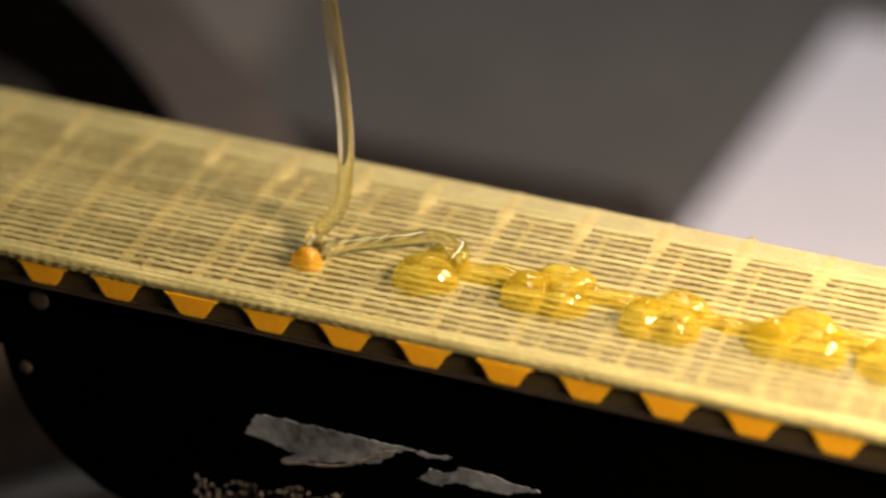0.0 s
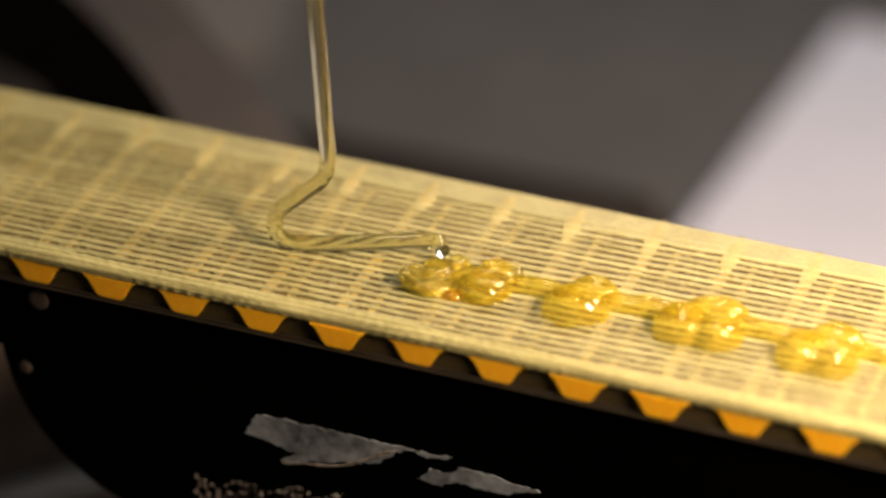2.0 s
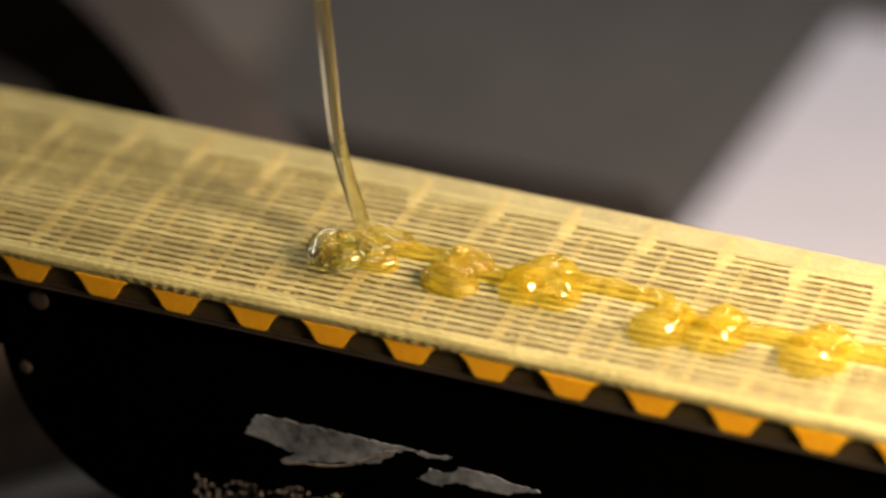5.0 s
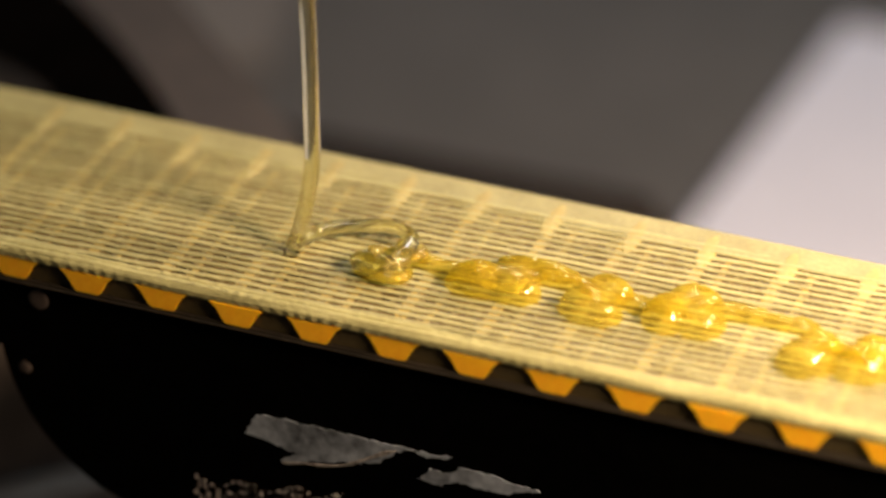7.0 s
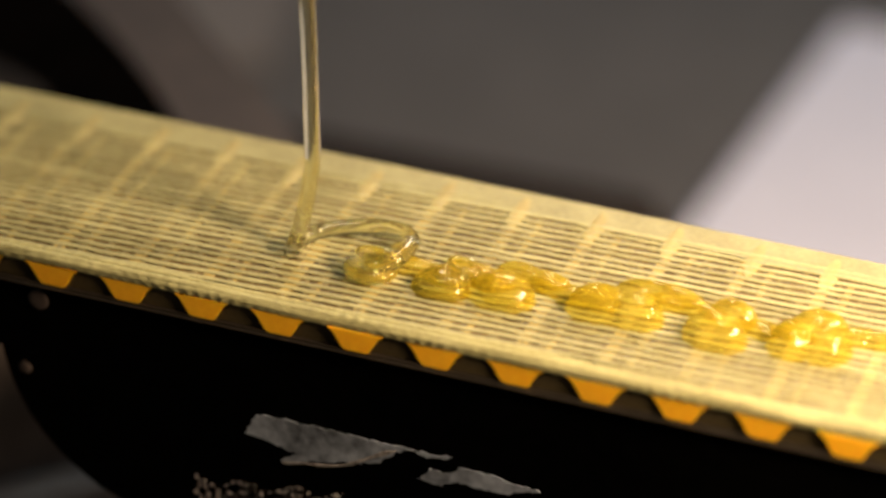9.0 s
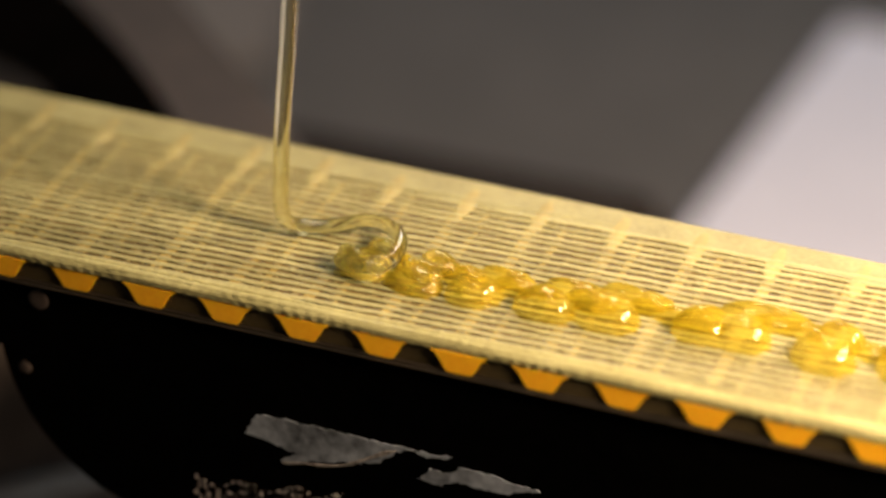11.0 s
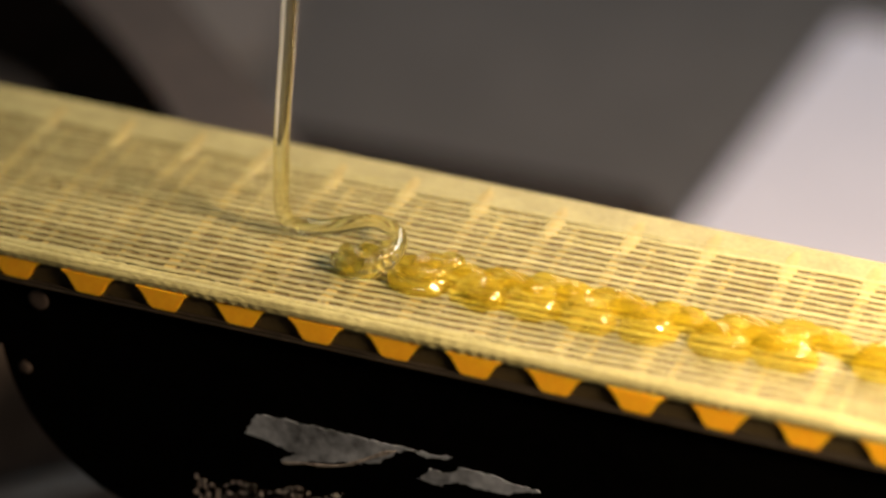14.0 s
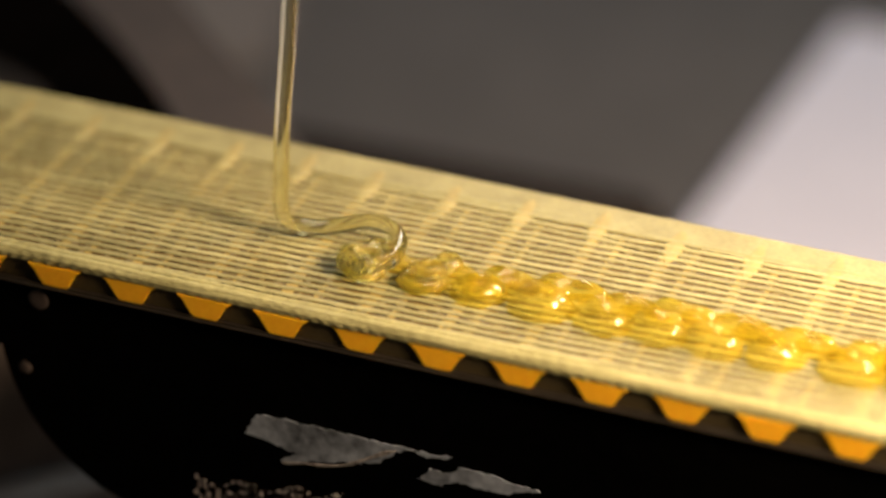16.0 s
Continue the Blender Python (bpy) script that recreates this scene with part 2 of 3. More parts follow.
def belt():
    base = tagged(new("toothed_belt"), "yellow translucent toothed belt with cream cords along its back", "drive belt")
    # the web: the belt's back, below the cords
    part("web", rounded_box(U0, 0.0012, 0, U1, WIDTH - 0.0012, BACK - 0.00036, 0.0001, 1), WEB, base)
    # smooth margins along both edges
    part("near_margin", rounded_box(U0, 0.0002, 0.0001, U1, 0.0022, BACK - 0.00022, 0.0003), MARGIN, base)
    bm = rounded_box(U0, WIDTH - 0.0052, 0.0002, U1, WIDTH, BACK - 0.00018, 0.0004)
    for v in bm.verts:
        if v.co.y > WIDTH - 0.0025:
            v.co.y += 0.0011 * (1 - (v.co.x + 0.015) / 0.132)
    part("far_margin", bm, MARGIN, base)
    # teeth
    rng = random.Random(3)
    w = WIDTH - 0.0010
    outline = [(-0.5, 0.25), (6.6, 0.25), (6.18, -0.05), (5.78, -0.50), (5.02, -1.95), (4.78, -2.35), (4.45, -2.47), (1.9, -2.47), (1.5, -2.35), (1.2, -1.95), (0.35, -0.50), (-0.05, -0.05)]
    tooth_mesh = mesh_from(prism([(x * MM, z * MM) for x, z in outline], 0.0, w), "tooth", TOOTH)
    # dark blocks added in the open gaps for the darkness between the teeth
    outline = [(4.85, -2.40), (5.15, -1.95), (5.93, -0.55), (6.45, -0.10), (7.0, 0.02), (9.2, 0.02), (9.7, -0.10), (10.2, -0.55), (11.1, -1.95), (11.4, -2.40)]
    fill_mesh = mesh_from(prism([(x * MM, z * MM) for x, z in outline], 0.0006, w - 0.001), "gap_dark_fill", FILL)
    for i in range(TEETH):
        ob = new("tooth", tooth_mesh)
        ob.parent = base
        ob.location = (U0 + i * PITCH, rng.uniform(0.0, 0.0003), 0)
        ob = new("gap_dark_fill", fill_mesh)
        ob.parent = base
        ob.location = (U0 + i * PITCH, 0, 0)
    # cross ribs over the teeth, each with an amber patch on the far margin, painted for teeth shining through
    bm = rounded_box(-0.0010, 0.0021, 0.0004, 0.0010, WIDTH - 0.0030, BACK - 0.00027, 0.0003)
    rib_mesh = mesh_from(bm, "cross_rib", RIB)
    bm = rounded_box(-0.0007, 0.0021, 0.0004, 0.0007, WIDTH - 0.0057, BACK - 0.00029, 0.0003)
    thin_mesh = mesh_from(bm, "thin_rib", RIB)
    bm = bmesh.new()
    bmesh.ops.create_uvsphere(bm, u_segments=20, v_segments=8, radius=1.0, matrix=Matrix.Diagonal((0.0012, 0.0046, 0.00015, 1)))
    end_mesh = mesh_from(bm, "rib_end", SHINE_THROUGH, True)
    for i in range(TEETH):
        for me, dx in ((rib_mesh, 2.9 * MM), (thin_mesh, 6.2 * MM)):
            ob = new("cross_rib", me)
            ob.parent = base
            ob.location = (U0 + i * PITCH + dx + rng.uniform(-0.3, 0.3) * MM, 0, 0)
        ob = new("rib_end", end_mesh)
        ob.parent = base
        ob.location = (U0 + i * PITCH + (2.9 + rng.uniform(-0.5, 0.5)) * MM, WIDTH - 0.0044 + rng.uniform(-0.5, 0.4) * MM, BACK - 0.00028)
    # flat cords, laid a little askew
    skew, step = 0.030, 1.36 * MM
    lo, hi = 0.0013, WIDTH - 0.0032
    tall, rest = 0.30, BACK - 0.00024
    k = -8
    lanes = []
    while True:
        y0 = lo + k * step
        if y0 > hi:
            break
        k += 1
        a, b = max(U0, U0 + (lo - y0) / skew), min(U1, U0 + (hi - y0) / skew)
        if b - a < 0.012:
            continue
        lanes.append((a, b, y0))
        n = int((b - a) / 0.0011)
        pts = [Vector((u, y0 + (u - U0) * skew + 0.00006 * math.sin(u * 700 + k) + 0.00005 * math.sin(u * 231 + 2.3 * k), 0.00002 / tall * math.sin(u * 2 * math.pi / 0.0033 + k * 1.7))) for u in (a + (b - a) * i / n for i in range(n + 1))]
        bm = bmesh.new()
        ph = rng.uniform(0, 6)
        tube(bm, pts, lambda f, s=rng.uniform(0.94, 1.05), n=(b - a), ph=ph: 0.00041 * s * min(1, 0.3 + f * n / 0.02, 0.3 + (1 - f) * n / 0.02) * (1 + 0.07 * math.sin(f * n / 0.00052 + ph) + 0.06 * math.sin(f * n / 0.0019 + 2 * ph)), 8)
        bm.transform(Matrix.Translation((0, 0, rest)) @ Matrix.Diagonal((1, 1, tall, 1)))
        part("cord", bm, CORD, base, smooth=True)
    # short bridges of weft between the cords, at uneven spacing
    bm = bmesh.new()
    for a, b, y0 in lanes:
        u = a + rng.uniform(0.002, 0.006)
        while u < b - 0.002:
            half = rng.uniform(0.12, 0.42) * MM
            y = y0 + step / 2 + (u - U0) * skew
            z = BACK - rng.uniform(0.30, 0.20) * MM
            box(bm, u - half, y - 0.00036, BACK - 0.0006, u + half, y + 0.00036, z)
            u += rng.uniform(1.5, 5.0) * MM
    tagged(part("weft", bm, WEFT, base), "short pale weft threads between the cords", kind="stuff")
    # the near edge: rows of knotted yarn over the edge, the lowest hanging ragged over the teeth
    for y, z, r, wave, pitch in ((0.62, 0.70, 0.52, 0.09, 0.80), (0.56, 1.08, 0.52, 0.045, 0.85), (0.80, 1.44, 0.48, 0.05, 0.95), (1.55, 1.60, 0.44, 0.05, 0.90)):
        bm = bmesh.new()
        n = int((U1 - U0) / 0.00022)
        ph = rng.uniform(0, 6)
        pts = [Vector((U0 + (U1 - U0) * i / n, (y + 0.04 * math.sin(i * 0.09 + ph)) * MM, (z + 0.04 * math.sin(i * 0.06 + ph) + 0.04 * math.sin(i * 0.026)) * MM)) for i in range(n + 1)]
        tube(bm, pts, lambda f, r=r, wave=wave, ph=ph, pitch=pitch: (r + wave * (math.sin(f * (U1 - U0) / (pitch * MM) * math.pi + ph + 0.9 * math.sin(f * 97 + ph) + 0.6 * math.sin(f * 211)) * 0.5 - 0.1) * (1 + 0.5 * math.sin(f * 61 + ph))) * MM, 8)
        part("edge_yarn", bm, YARN, base, "cream knotted yarn along the belt's edge", smooth=True)
    return base


BELT = belt()

# belt travel in pitches
TRAVEL = [(0.0, -0.125), (0.5, 0.29), (1.0, 0.83), (1.5, 1.271), (2.0, 1.775), (2.5, 2.17), (3.0, 2.74), (3.5, 3.215), (4.0, 3.775),
          (4.6, 4.315), (5.4, 5.04), (6.0, 5.565), (6.5, 6.015), (7.0, 6.465), (7.5, 6.85), (8.0, 7.30), (8.5, 7.595), (9.0, 8.0),
          (9.6, 8.44), (10.3, 8.87), (11.0, 9.31), (11.5, 9.63), (12.0, 9.955), (12.5, 10.34), (13.0, 10.71), (13.5, 11.085), (14.0, 11.49),
          (14.5, 11.88), (15.0, 12.245), (15.5, 12.65), (16.0, 13.04)]


def glide(table, t):
    """A smooth value between the rows of a table."""
    n = len(table)
    for i in range(n - 1):
        if t <= table[i + 1][0]:
            break
    (t0, a), (t1, b) = table[i], table[i + 1]
    ma = (b - table[i - 1][1]) / (t1 - table[i - 1][0]) if i else (b - a) / (t1 - t0)
    mb = (table[i + 2][1] - a) / (table[i + 2][0] - t0) if i + 2 < n else (b - a) / (t1 - t0)
    h = t1 - t0
    s = min(max((t - t0) / h, 0), 1)
    return (2 * s**3 - 3 * s**2 + 1) * a + (s**3 - 2 * s**2 + s) * h * ma + (3 * s**2 - 2 * s**3) * b + (s**3 - s**2) * h * mb


def shift(t):
    return (glide(TRAVEL, t) - 6.515) * PITCH


# ---- syrup laid on the belt: u and y of each heap in mm, its breadth, and the time it is laid (below 0: there from the start) ----
HEAPS = [(167.1, 13.0, 11.5, -1), (154.5, 13.4, 12.3, -1), (138.2, 12.0, 10.4, -1), (123.7, 12.3, 11.8, -1), (108.8, 11.6, 9.4, -1),
         (97.0, 11.6, 8.4, 0.15), (90.5, 10.6, 8.4, 0.85), (74.6, 14.0, 10.6, 2.3), (63.7, 12.3, 9.2, 3.5), (51.2, 13.2, 12.4, 4.85),
         (37.5, 11.2, 9.2, 6.3), (30.0, 10.6, 8.6, 7.2), (21.1, 10.4, 8.2, 8.2)]
HEAPS += [(13.6, 10.4, 8.4, 9.33), (6.7, 10.6, 8.4, 10.33), (0.0, 10.3, 8.0, 11.35), (-7.7, 10.6, 9.0, 12.4), (-15.7, 10.8, 7.8, 13.4), (-22.7, 10.8, 8.0, 14.42), (-30.6, 10.5, 8.0, 15.42)]


def blob(lobes, cell=0.22, rope=0.0):
    """One syrup body over the belt: rounded lobes (x, y, half length, half breadth, height, ripple, phase, turn in degrees), in mm, run together."""
    x0, x1 = min(l[0] - max(l[2], l[3]) for l in lobes) - 0.6, max(l[0] + max(l[2], l[3]) for l in lobes) + 0.6
    y0, y1 = min(l[1] - max(l[2], l[3]) for l in lobes) - 0.6, max(l[1] + max(l[2], l[3]) for l in lobes) + 0.6
    X, Y = np.meshgrid(np.arange(x0, x1, cell), np.arange(y0, y1, cell), indexing="ij")
    total = np.zeros_like(X)
    for x, y, a, b, h, ripple, ph, turn in lobes:
        c, sn = math.cos(radians(turn)), math.sin(radians(turn))
        u, v = ((X - x) * c + (Y - y) * sn) / a, ((Y - y) * c - (X - x) * sn) / b
        th = np.arctan2(v, u)
        r = np.sqrt(u * u + v * v) / (1 + 0.05 * np.sin(2 * th + ph) + 0.03 * np.sin(3 * th - ph))
        z = h * np.clip(1 - r * r, 0, 1) ** 0.5
        z = z * (1 + ripple * np.sin(2 * math.pi * 2.1 * r - th + ph))
        total += z**6
    H = total ** (1 / 6) - 0.45
    lead = lobes[0]
    turn = np.arctan2(Y - lead[1], X - lead[0])
    H = H + rope * 0.16 * np.sin(2 * math.pi * H / 1.0 + turn + lead[6]) * np.clip(H, 0, 1)
    bm = bmesh.new()
    keep = (H[:-1, :-1] > -0.4) | (H[1:, :-1] > -0.4) | (H[:-1, 1:] > -0.4) | (H[1:, 1:] > -0.4)
    top, low = {}, {}

    def corner(table, i, j, z):
        if (i, j) not in table:
            table[i, j] = bm.verts.new((X[i, j] * MM, Y[i, j] * MM, z * MM))
        return table[i, j]

    n, m = keep.shape
    for i in range(n):
        for j in range(m):
            if not keep[i, j]:
                continue
            ring = ((i, j), (i + 1, j), (i + 1, j + 1), (i, j + 1))
            bm.faces.new([corner(top, p, q, H[p, q]) for p, q in ring])
            bm.faces.new([corner(low, p, q, -0.6) for p, q in ring[::-1]])
            for (p, q), (r, t), (di, dj) in zip(ring, ring[1:] + ring[:1], ((0, -1), (1, 0), (0, 1), (-1, 0))):
                k, l = i + di, j + dj
                if not (0 <= k < n and 0 <= l < m and keep[k, l]):
                    bm.faces.new((corner(top, r, t, H[r, t]), corner(top, p, q, H[p, q]), corner(low, p, q, -0.6), corner(low, r, t, -0.6)))
    return bm


def heap(i, u, y, w, fresh, gap):
    """A heap of syrup: a smooth low bead with smaller beads behind it, the coils of thread that sink into it, and the strand to the heap laid before it."""
    rng = random.Random(50 + i)
    base = tagged(new("syrup_heap"), "glossy golden syrup heap coiled on the cream belt" if fresh else "smooth glossy golden syrup heap on the cream belt", "syrup", "syrup heaps on the belt")
    a, b, h = w * 0.45, min(w * 0.36, 3.5), min(w, 9.2) * 0.35 + 0.45
    ph, rip = rng.uniform(0, 6), 0.012
    lobes = [(0, 0, a, b, h, rip, ph, rng.uniform(-10, 10)),
             (a * rng.uniform(0.0, 0.4), b + 1.2, a * 0.76, b * 0.70, h * rng.uniform(0.62, 0.78), rip, ph + 4, rng.uniform(-25, 15))]
    if i >= 9:  # close-laid heaps run together along the back
        lobes.append((a * 0.95, b + 1.3, a * 0.85, b * 0.50, h * rng.uniform(0.58, 0.70), rip, ph + 2, rng.uniform(-8, 8)))
    if w > 10:
        lobes[0] = (-a * 0.38, rng.uniform(-0.3, 0.3), a * 0.66, b, h, rip, ph, rng.uniform(-10, 10))
        lobes.append((a * 0.46, rng.uniform(-0.6, 0.2), a * 0.62, b * 0.92, h * 0.94, rip, ph + 1, rng.uniform(-10, 10)))
    pool = part("pool", blob(lobes, 0.2, 0.08), AMBER, base, smooth=True)
    # the coils of a fresh heap
    loops = []
    if fresh:
        for z, grow, turns, px, py in ((0.75, 0.80, 1.15, 0.0, 0.0), (1.9, 0.58, 0.95, 0.5, 0.5), (0.95, 0.55, 0.9, a * 0.35, b + 0.9)):
            bm = bmesh.new()
            ph2, lean = rng.uniform(2.4, 4.4), rng.uniform(0.15, 0.5)
            pts = []
            steps = int(44 * turns)
            for q in range(steps + 1):
                th = ph2 + q / 44 * 2 * math.pi
                wob = grow * (1 + 0.06 * math.sin(2 * th + ph) + 0.05 * math.sin(3 * th + ph2) - 0.10 * q / steps)
                pts.append(Vector((a * wob * math.cos(th) + px, b * wob * math.sin(th) + py, z + lean * math.sin(th + ph2) + 0.25 * q / steps)) * MM)
            tube(bm, pts, lambda f: 0.00068 * min(1, 0.35 + 7 * f, 0.35 + 7 * (1 - f)), 12)
            loops.append(part("loop", bm, COIL, base, smooth=True))
    # the strand over to the older heap, low on the belt
    if gap:
        k = max(1, round(gap / 4.5))
        row = []
        for j in range(k):
            x = a * 0.7 + (gap - a * 0.9) * (j + 0.5) / k
            row.append((x, b * 0.75 + rng.uniform(0.3, 1.4), gap / k * 0.68, rng.uniform(1.4, 2.1), rng.uniform(1.4, 2.0), 0.02, ph + j, rng.uniform(-12, 12)))
        part("fold", blob(row), AMBER, base, smooth=True)
    base.location = (u * MM + shift(0), y * MM, BACK - 0.0001)
    SETTLING.append((pool, loops))
    return base


SETTLING = []
PILES = [(heap(i, u, y, w, t >= 0, HEAPS[i - 1][0] - u if i else 0), u, y, t) for i, (u, y, w, t) in enumerate(HEAPS)]

# this drop's orange is painted in for the teeth refracted through it
def orange_drop():
    base = tagged(new("syrup_drop"), "small round syrup drop coloured orange for the teeth refracted in it", "syrup")
    part("bead", blob([(0, 0, 1.9, 1.7, 2.9, 0.02, 1.0, 10)], 0.15), ORANGE, base, smooth=True)
    base.location = (94.2 * MM + shift(0), 9.6 * MM, BACK - 0.0001)
    return base


DROP = orange_drop()
PILES.append((DROP, 94.2, 9.6, -1))

# ---- the falling thread of syrup: shapes of the thread over one turn of its coiling ----
RIGHT = Vector((math.cos(YAW), -math.sin(YAW), 0))
BACKW = Vector((math.sin(YAW), math.cos(YAW), 0))
FOOT = Vector((0.0285, 0.0150, BACK))
SHAPES = []


def shape(turn, *points):
    """Points (across, height, depth) in mm about the middle of the coil, from high to low."""
    SHAPES.append((turn, [FOOT + RIGHT * (a * MM) + BACKW * (d * MM) + Vector((0, 0, z * MM)) for a, z, d in points]))


shape(0.00, (-2.2, 44.4, 0.0), (0.2, 33.5, 0.0), (2.5, 16.8, 0.0), (3.2, 11.1, -1.4), (3.9, 7.4, -2.7), (4.1, 5.0, -4.1), (3.3, 2.2, -4.8), (1.5, 1.4, -7.1), (-1.6, 1.3, -5.7), (-2.8, 1.3, -2.1), (-0.5, 1.4, 0.1), (2.3, 1.0, -0.2))
shape(0.12, (-2.3, 44.4, 0.0), (0.0, 33.5, 0.0), (2.1, 16.8, 0.0), (2.8, 12.0, -1.1), (3.7, 7.8, -2.2), (4.3, 4.9, -3.2), (4.5, 2.8, -3.8), (3.4, 2.0, -6.8), (0.1, 1.6, -7.2), (-2.1, 1.6, -3.9), (-0.4, 1.8, -0.9), (2.3, 1.2, -0.1))
shape(0.25, (-3.2, 44.4, 0.0), (-2.0, 33.4, 0.0), (-1.5, 16.7, 0.0), (-0.1, 12.2, -0.6), (1.8, 8.3, -1.2), (3.7, 4.9, -1.8), (4.5, 3.0, -2.1), (4.8, 2.2, -4.7), (2.5, 1.9, -7.7), (-0.6, 1.9, -6.7), (-1.3, 1.9, -3.1), (0.9, 1.4, 0.2))
shape(0.37, (-3.6, 44.4, 0.0), (-3.1, 33.4, 0.0), (-3.4, 16.7, -0.0), (-2.9, 11.9, 0.2), (-1.2, 7.4, 0.5), (1.6, 4.6, 0.7), (4.3, 2.8, 0.9), (5.6, 2.2, -2.8), (4.2, 2.0, -7.0), (1.4, 2.0, -7.6), (-0.2, 2.0, -4.5), (1.3, 1.6, -0.6))
shape(0.50, (-3.8, 44.4, 0.0), (-3.6, 33.4, -0.0), (-4.2, 16.7, -0.0), (-3.9, 10.7, 0.9), (-2.5, 5.4, 1.8), (-0.8, 2.6, 2.7), (2.9, 1.8, 3.2), (6.8, 2.2, 1.0), (7.7, 2.2, -3.4), (5.7, 2.1, -7.7), (2.3, 2.1, -7.7), (1.0, 1.8, -3.5))
shape(0.63, (-4.1, 44.4, 0.0), (-4.2, 33.4, 0.0), (-5.4, 16.7, 0.0), (-5.6, 10.0, 0.7), (-5.1, 4.6, 1.4), (-3.3, 2.0, 2.1), (1.2, 1.3, 2.5), (6.2, 2.1, 1.5), (8.4, 2.2, -2.7), (6.8, 2.1, -7.8), (3.3, 2.1, -8.0), (1.8, 1.8, -3.9))
shape(0.75, (-4.1, 44.4, 0.0), (-4.2, 33.4, 0.0), (-5.4, 16.7, 0.0), (-5.7, 10.2, 0.4), (-6.2, 4.7, 0.8), (-5.4, 1.8, 1.2), (-1.6, 1.2, 1.4), (4.7, 2.0, 1.9), (8.7, 2.2, -1.4), (8.2, 2.1, -6.8), (4.6, 2.1, -8.7), (2.4, 1.8, -4.9))
shape(0.87, (-3.5, 44.4, 0.0), (-2.7, 33.4, 0.0), (-2.7, 16.7, -0.0), (-3.0, 10.0, -0.6), (-4.2, 3.1, -1.2), (-4.8, 0.3, -1.8), (-3.4, 1.0, 0.4), (0.6, 1.2, 1.6), (7.8, 1.6, 1.2), (10.6, 2.1, -2.4), (7.8, 2.1, -7.8), (4.0, 1.8, -6.4))
shape(0.93, (-2.9, 44.4, -0.0), (-1.4, 33.4, 0.0), (-0.3, 16.7, 0.0), (-0.1, 10.7, -1.7), (-1.6, 4.5, -3.4), (-3.5, 1.5, -5.1), (-3.4, 1.0, -4.0), (-2.0, 1.3, 0.4), (4.2, 1.5, 1.4), (9.4, 2.0, -1.6), (8.2, 2.1, -7.4), (4.1, 1.8, -6.8))

# two wide folds of the thread, before it winds up again
shape(-0.03, (-2.2, 44.4, 0.0), (0.2, 33.5, 0.0), (2.1, 16.8, 0.0), (1.8, 7.0, 0.4), (0.2, 3.0, 0.7), (-1.9, 1.3, -0.5), (-1.2, 1.1, -3.5), (2.6, 1.2, -2.3), (8.2, 1.3, -1.2), (13.0, 1.5, -0.9), (16.2, 1.5, -3.5), (15.0, 1.5, -7.0))
shape(1.91, (-2.9, 44.4, 0.0), (-1.4, 33.4, 0.0), (-0.3, 16.7, 0.0), (0.0, 11.8, 0.0), (-0.8, 9.0, 0.0), (-3.6, 6.2, 0.8), (-6.2, 3.6, 1.3), (-6.4, 1.6, -0.3), (-3.6, 1.1, -1.8), (4.0, 1.5, -2.2), (12.4, 1.9, -2.2), (14.0, 1.8, -4.5))
FOLDS, SHAPES = SHAPES[-2:], SHAPES[:-2]

# turns of the coil by time
TURNS_A = [(0.0, -0.03), (0.1, 0.04), (0.3, 0.27), (0.4, 0.42), (0.5, 0.58), (0.6, 0.82), (0.7, 0.91), (0.8, 1.0), (1.0, 1.2), (1.1, 1.31), (1.2, 1.43), (1.5, 1.52), (1.8, 1.64), (2.0, 1.91), (2.2, 1.98), (2.3, 2.06), (2.5, 2.26), (2.7, 2.38), (3.0, 2.47), (3.1, 2.62), (3.2, 2.84), (3.3, 2.89), (3.4, 2.97), (3.5, 3.06), (3.7, 3.27), (3.8, 3.41), (4.2, 3.57)]
TURNS_B = [(4.85, 4.0), (5.2, 4.38), (5.7, 4.6), (6.1, 4.87), (6.3, 5.06), (6.4, 5.22), (6.5, 5.32), (6.6, 5.42), (6.8, 5.62), (6.9, 5.76), (7.0, 5.89), (7.1, 5.97), (7.2, 6.06), (7.4, 6.25), (7.5, 6.37), (7.7, 6.48), (7.9, 6.7), (8.0, 6.91), (8.1, 6.98), (8.3, 7.18), (8.5, 7.32), (8.6, 7.43), (8.8, 7.66), (8.9, 7.78), (9.0, 7.89), (9.2, 7.92), (9.35, 8.03), (9.6, 8.3), (9.9, 8.6), (10.2, 8.9), (10.35, 9.05), (10.6, 9.3), (10.9, 9.6), (11.2, 9.93)]
TURNS_C = [(11.3, 10.0), (11.5, 10.18), (11.7, 10.34), (11.8, 10.43), (12.0, 10.66), (12.1, 10.75), (12.2, 10.85), (12.3, 10.92), (12.4, 11.05), (12.6, 11.25), (12.8, 11.42), (13.0, 11.66), (13.2, 11.86), (13.3, 11.92), (13.4, 12.02), (13.6, 12.27), (13.8, 12.43), (14.0, 12.7), (14.2, 12.89), (14.3, 12.97), (14.4, 13.07), (14.5, 13.24), (14.6, 13.37), (14.8, 13.47), (14.9, 13.64), (15.1, 13.75), (15.2, 13.87), (15.3, 13.97), (15.4, 14.1), (15.5, 14.23), (15.7, 14.4), (15.8, 14.52), (15.9, 14.62), (16.0, 14.71)]
TURNS = TURNS_A + TURNS_B + TURNS_C


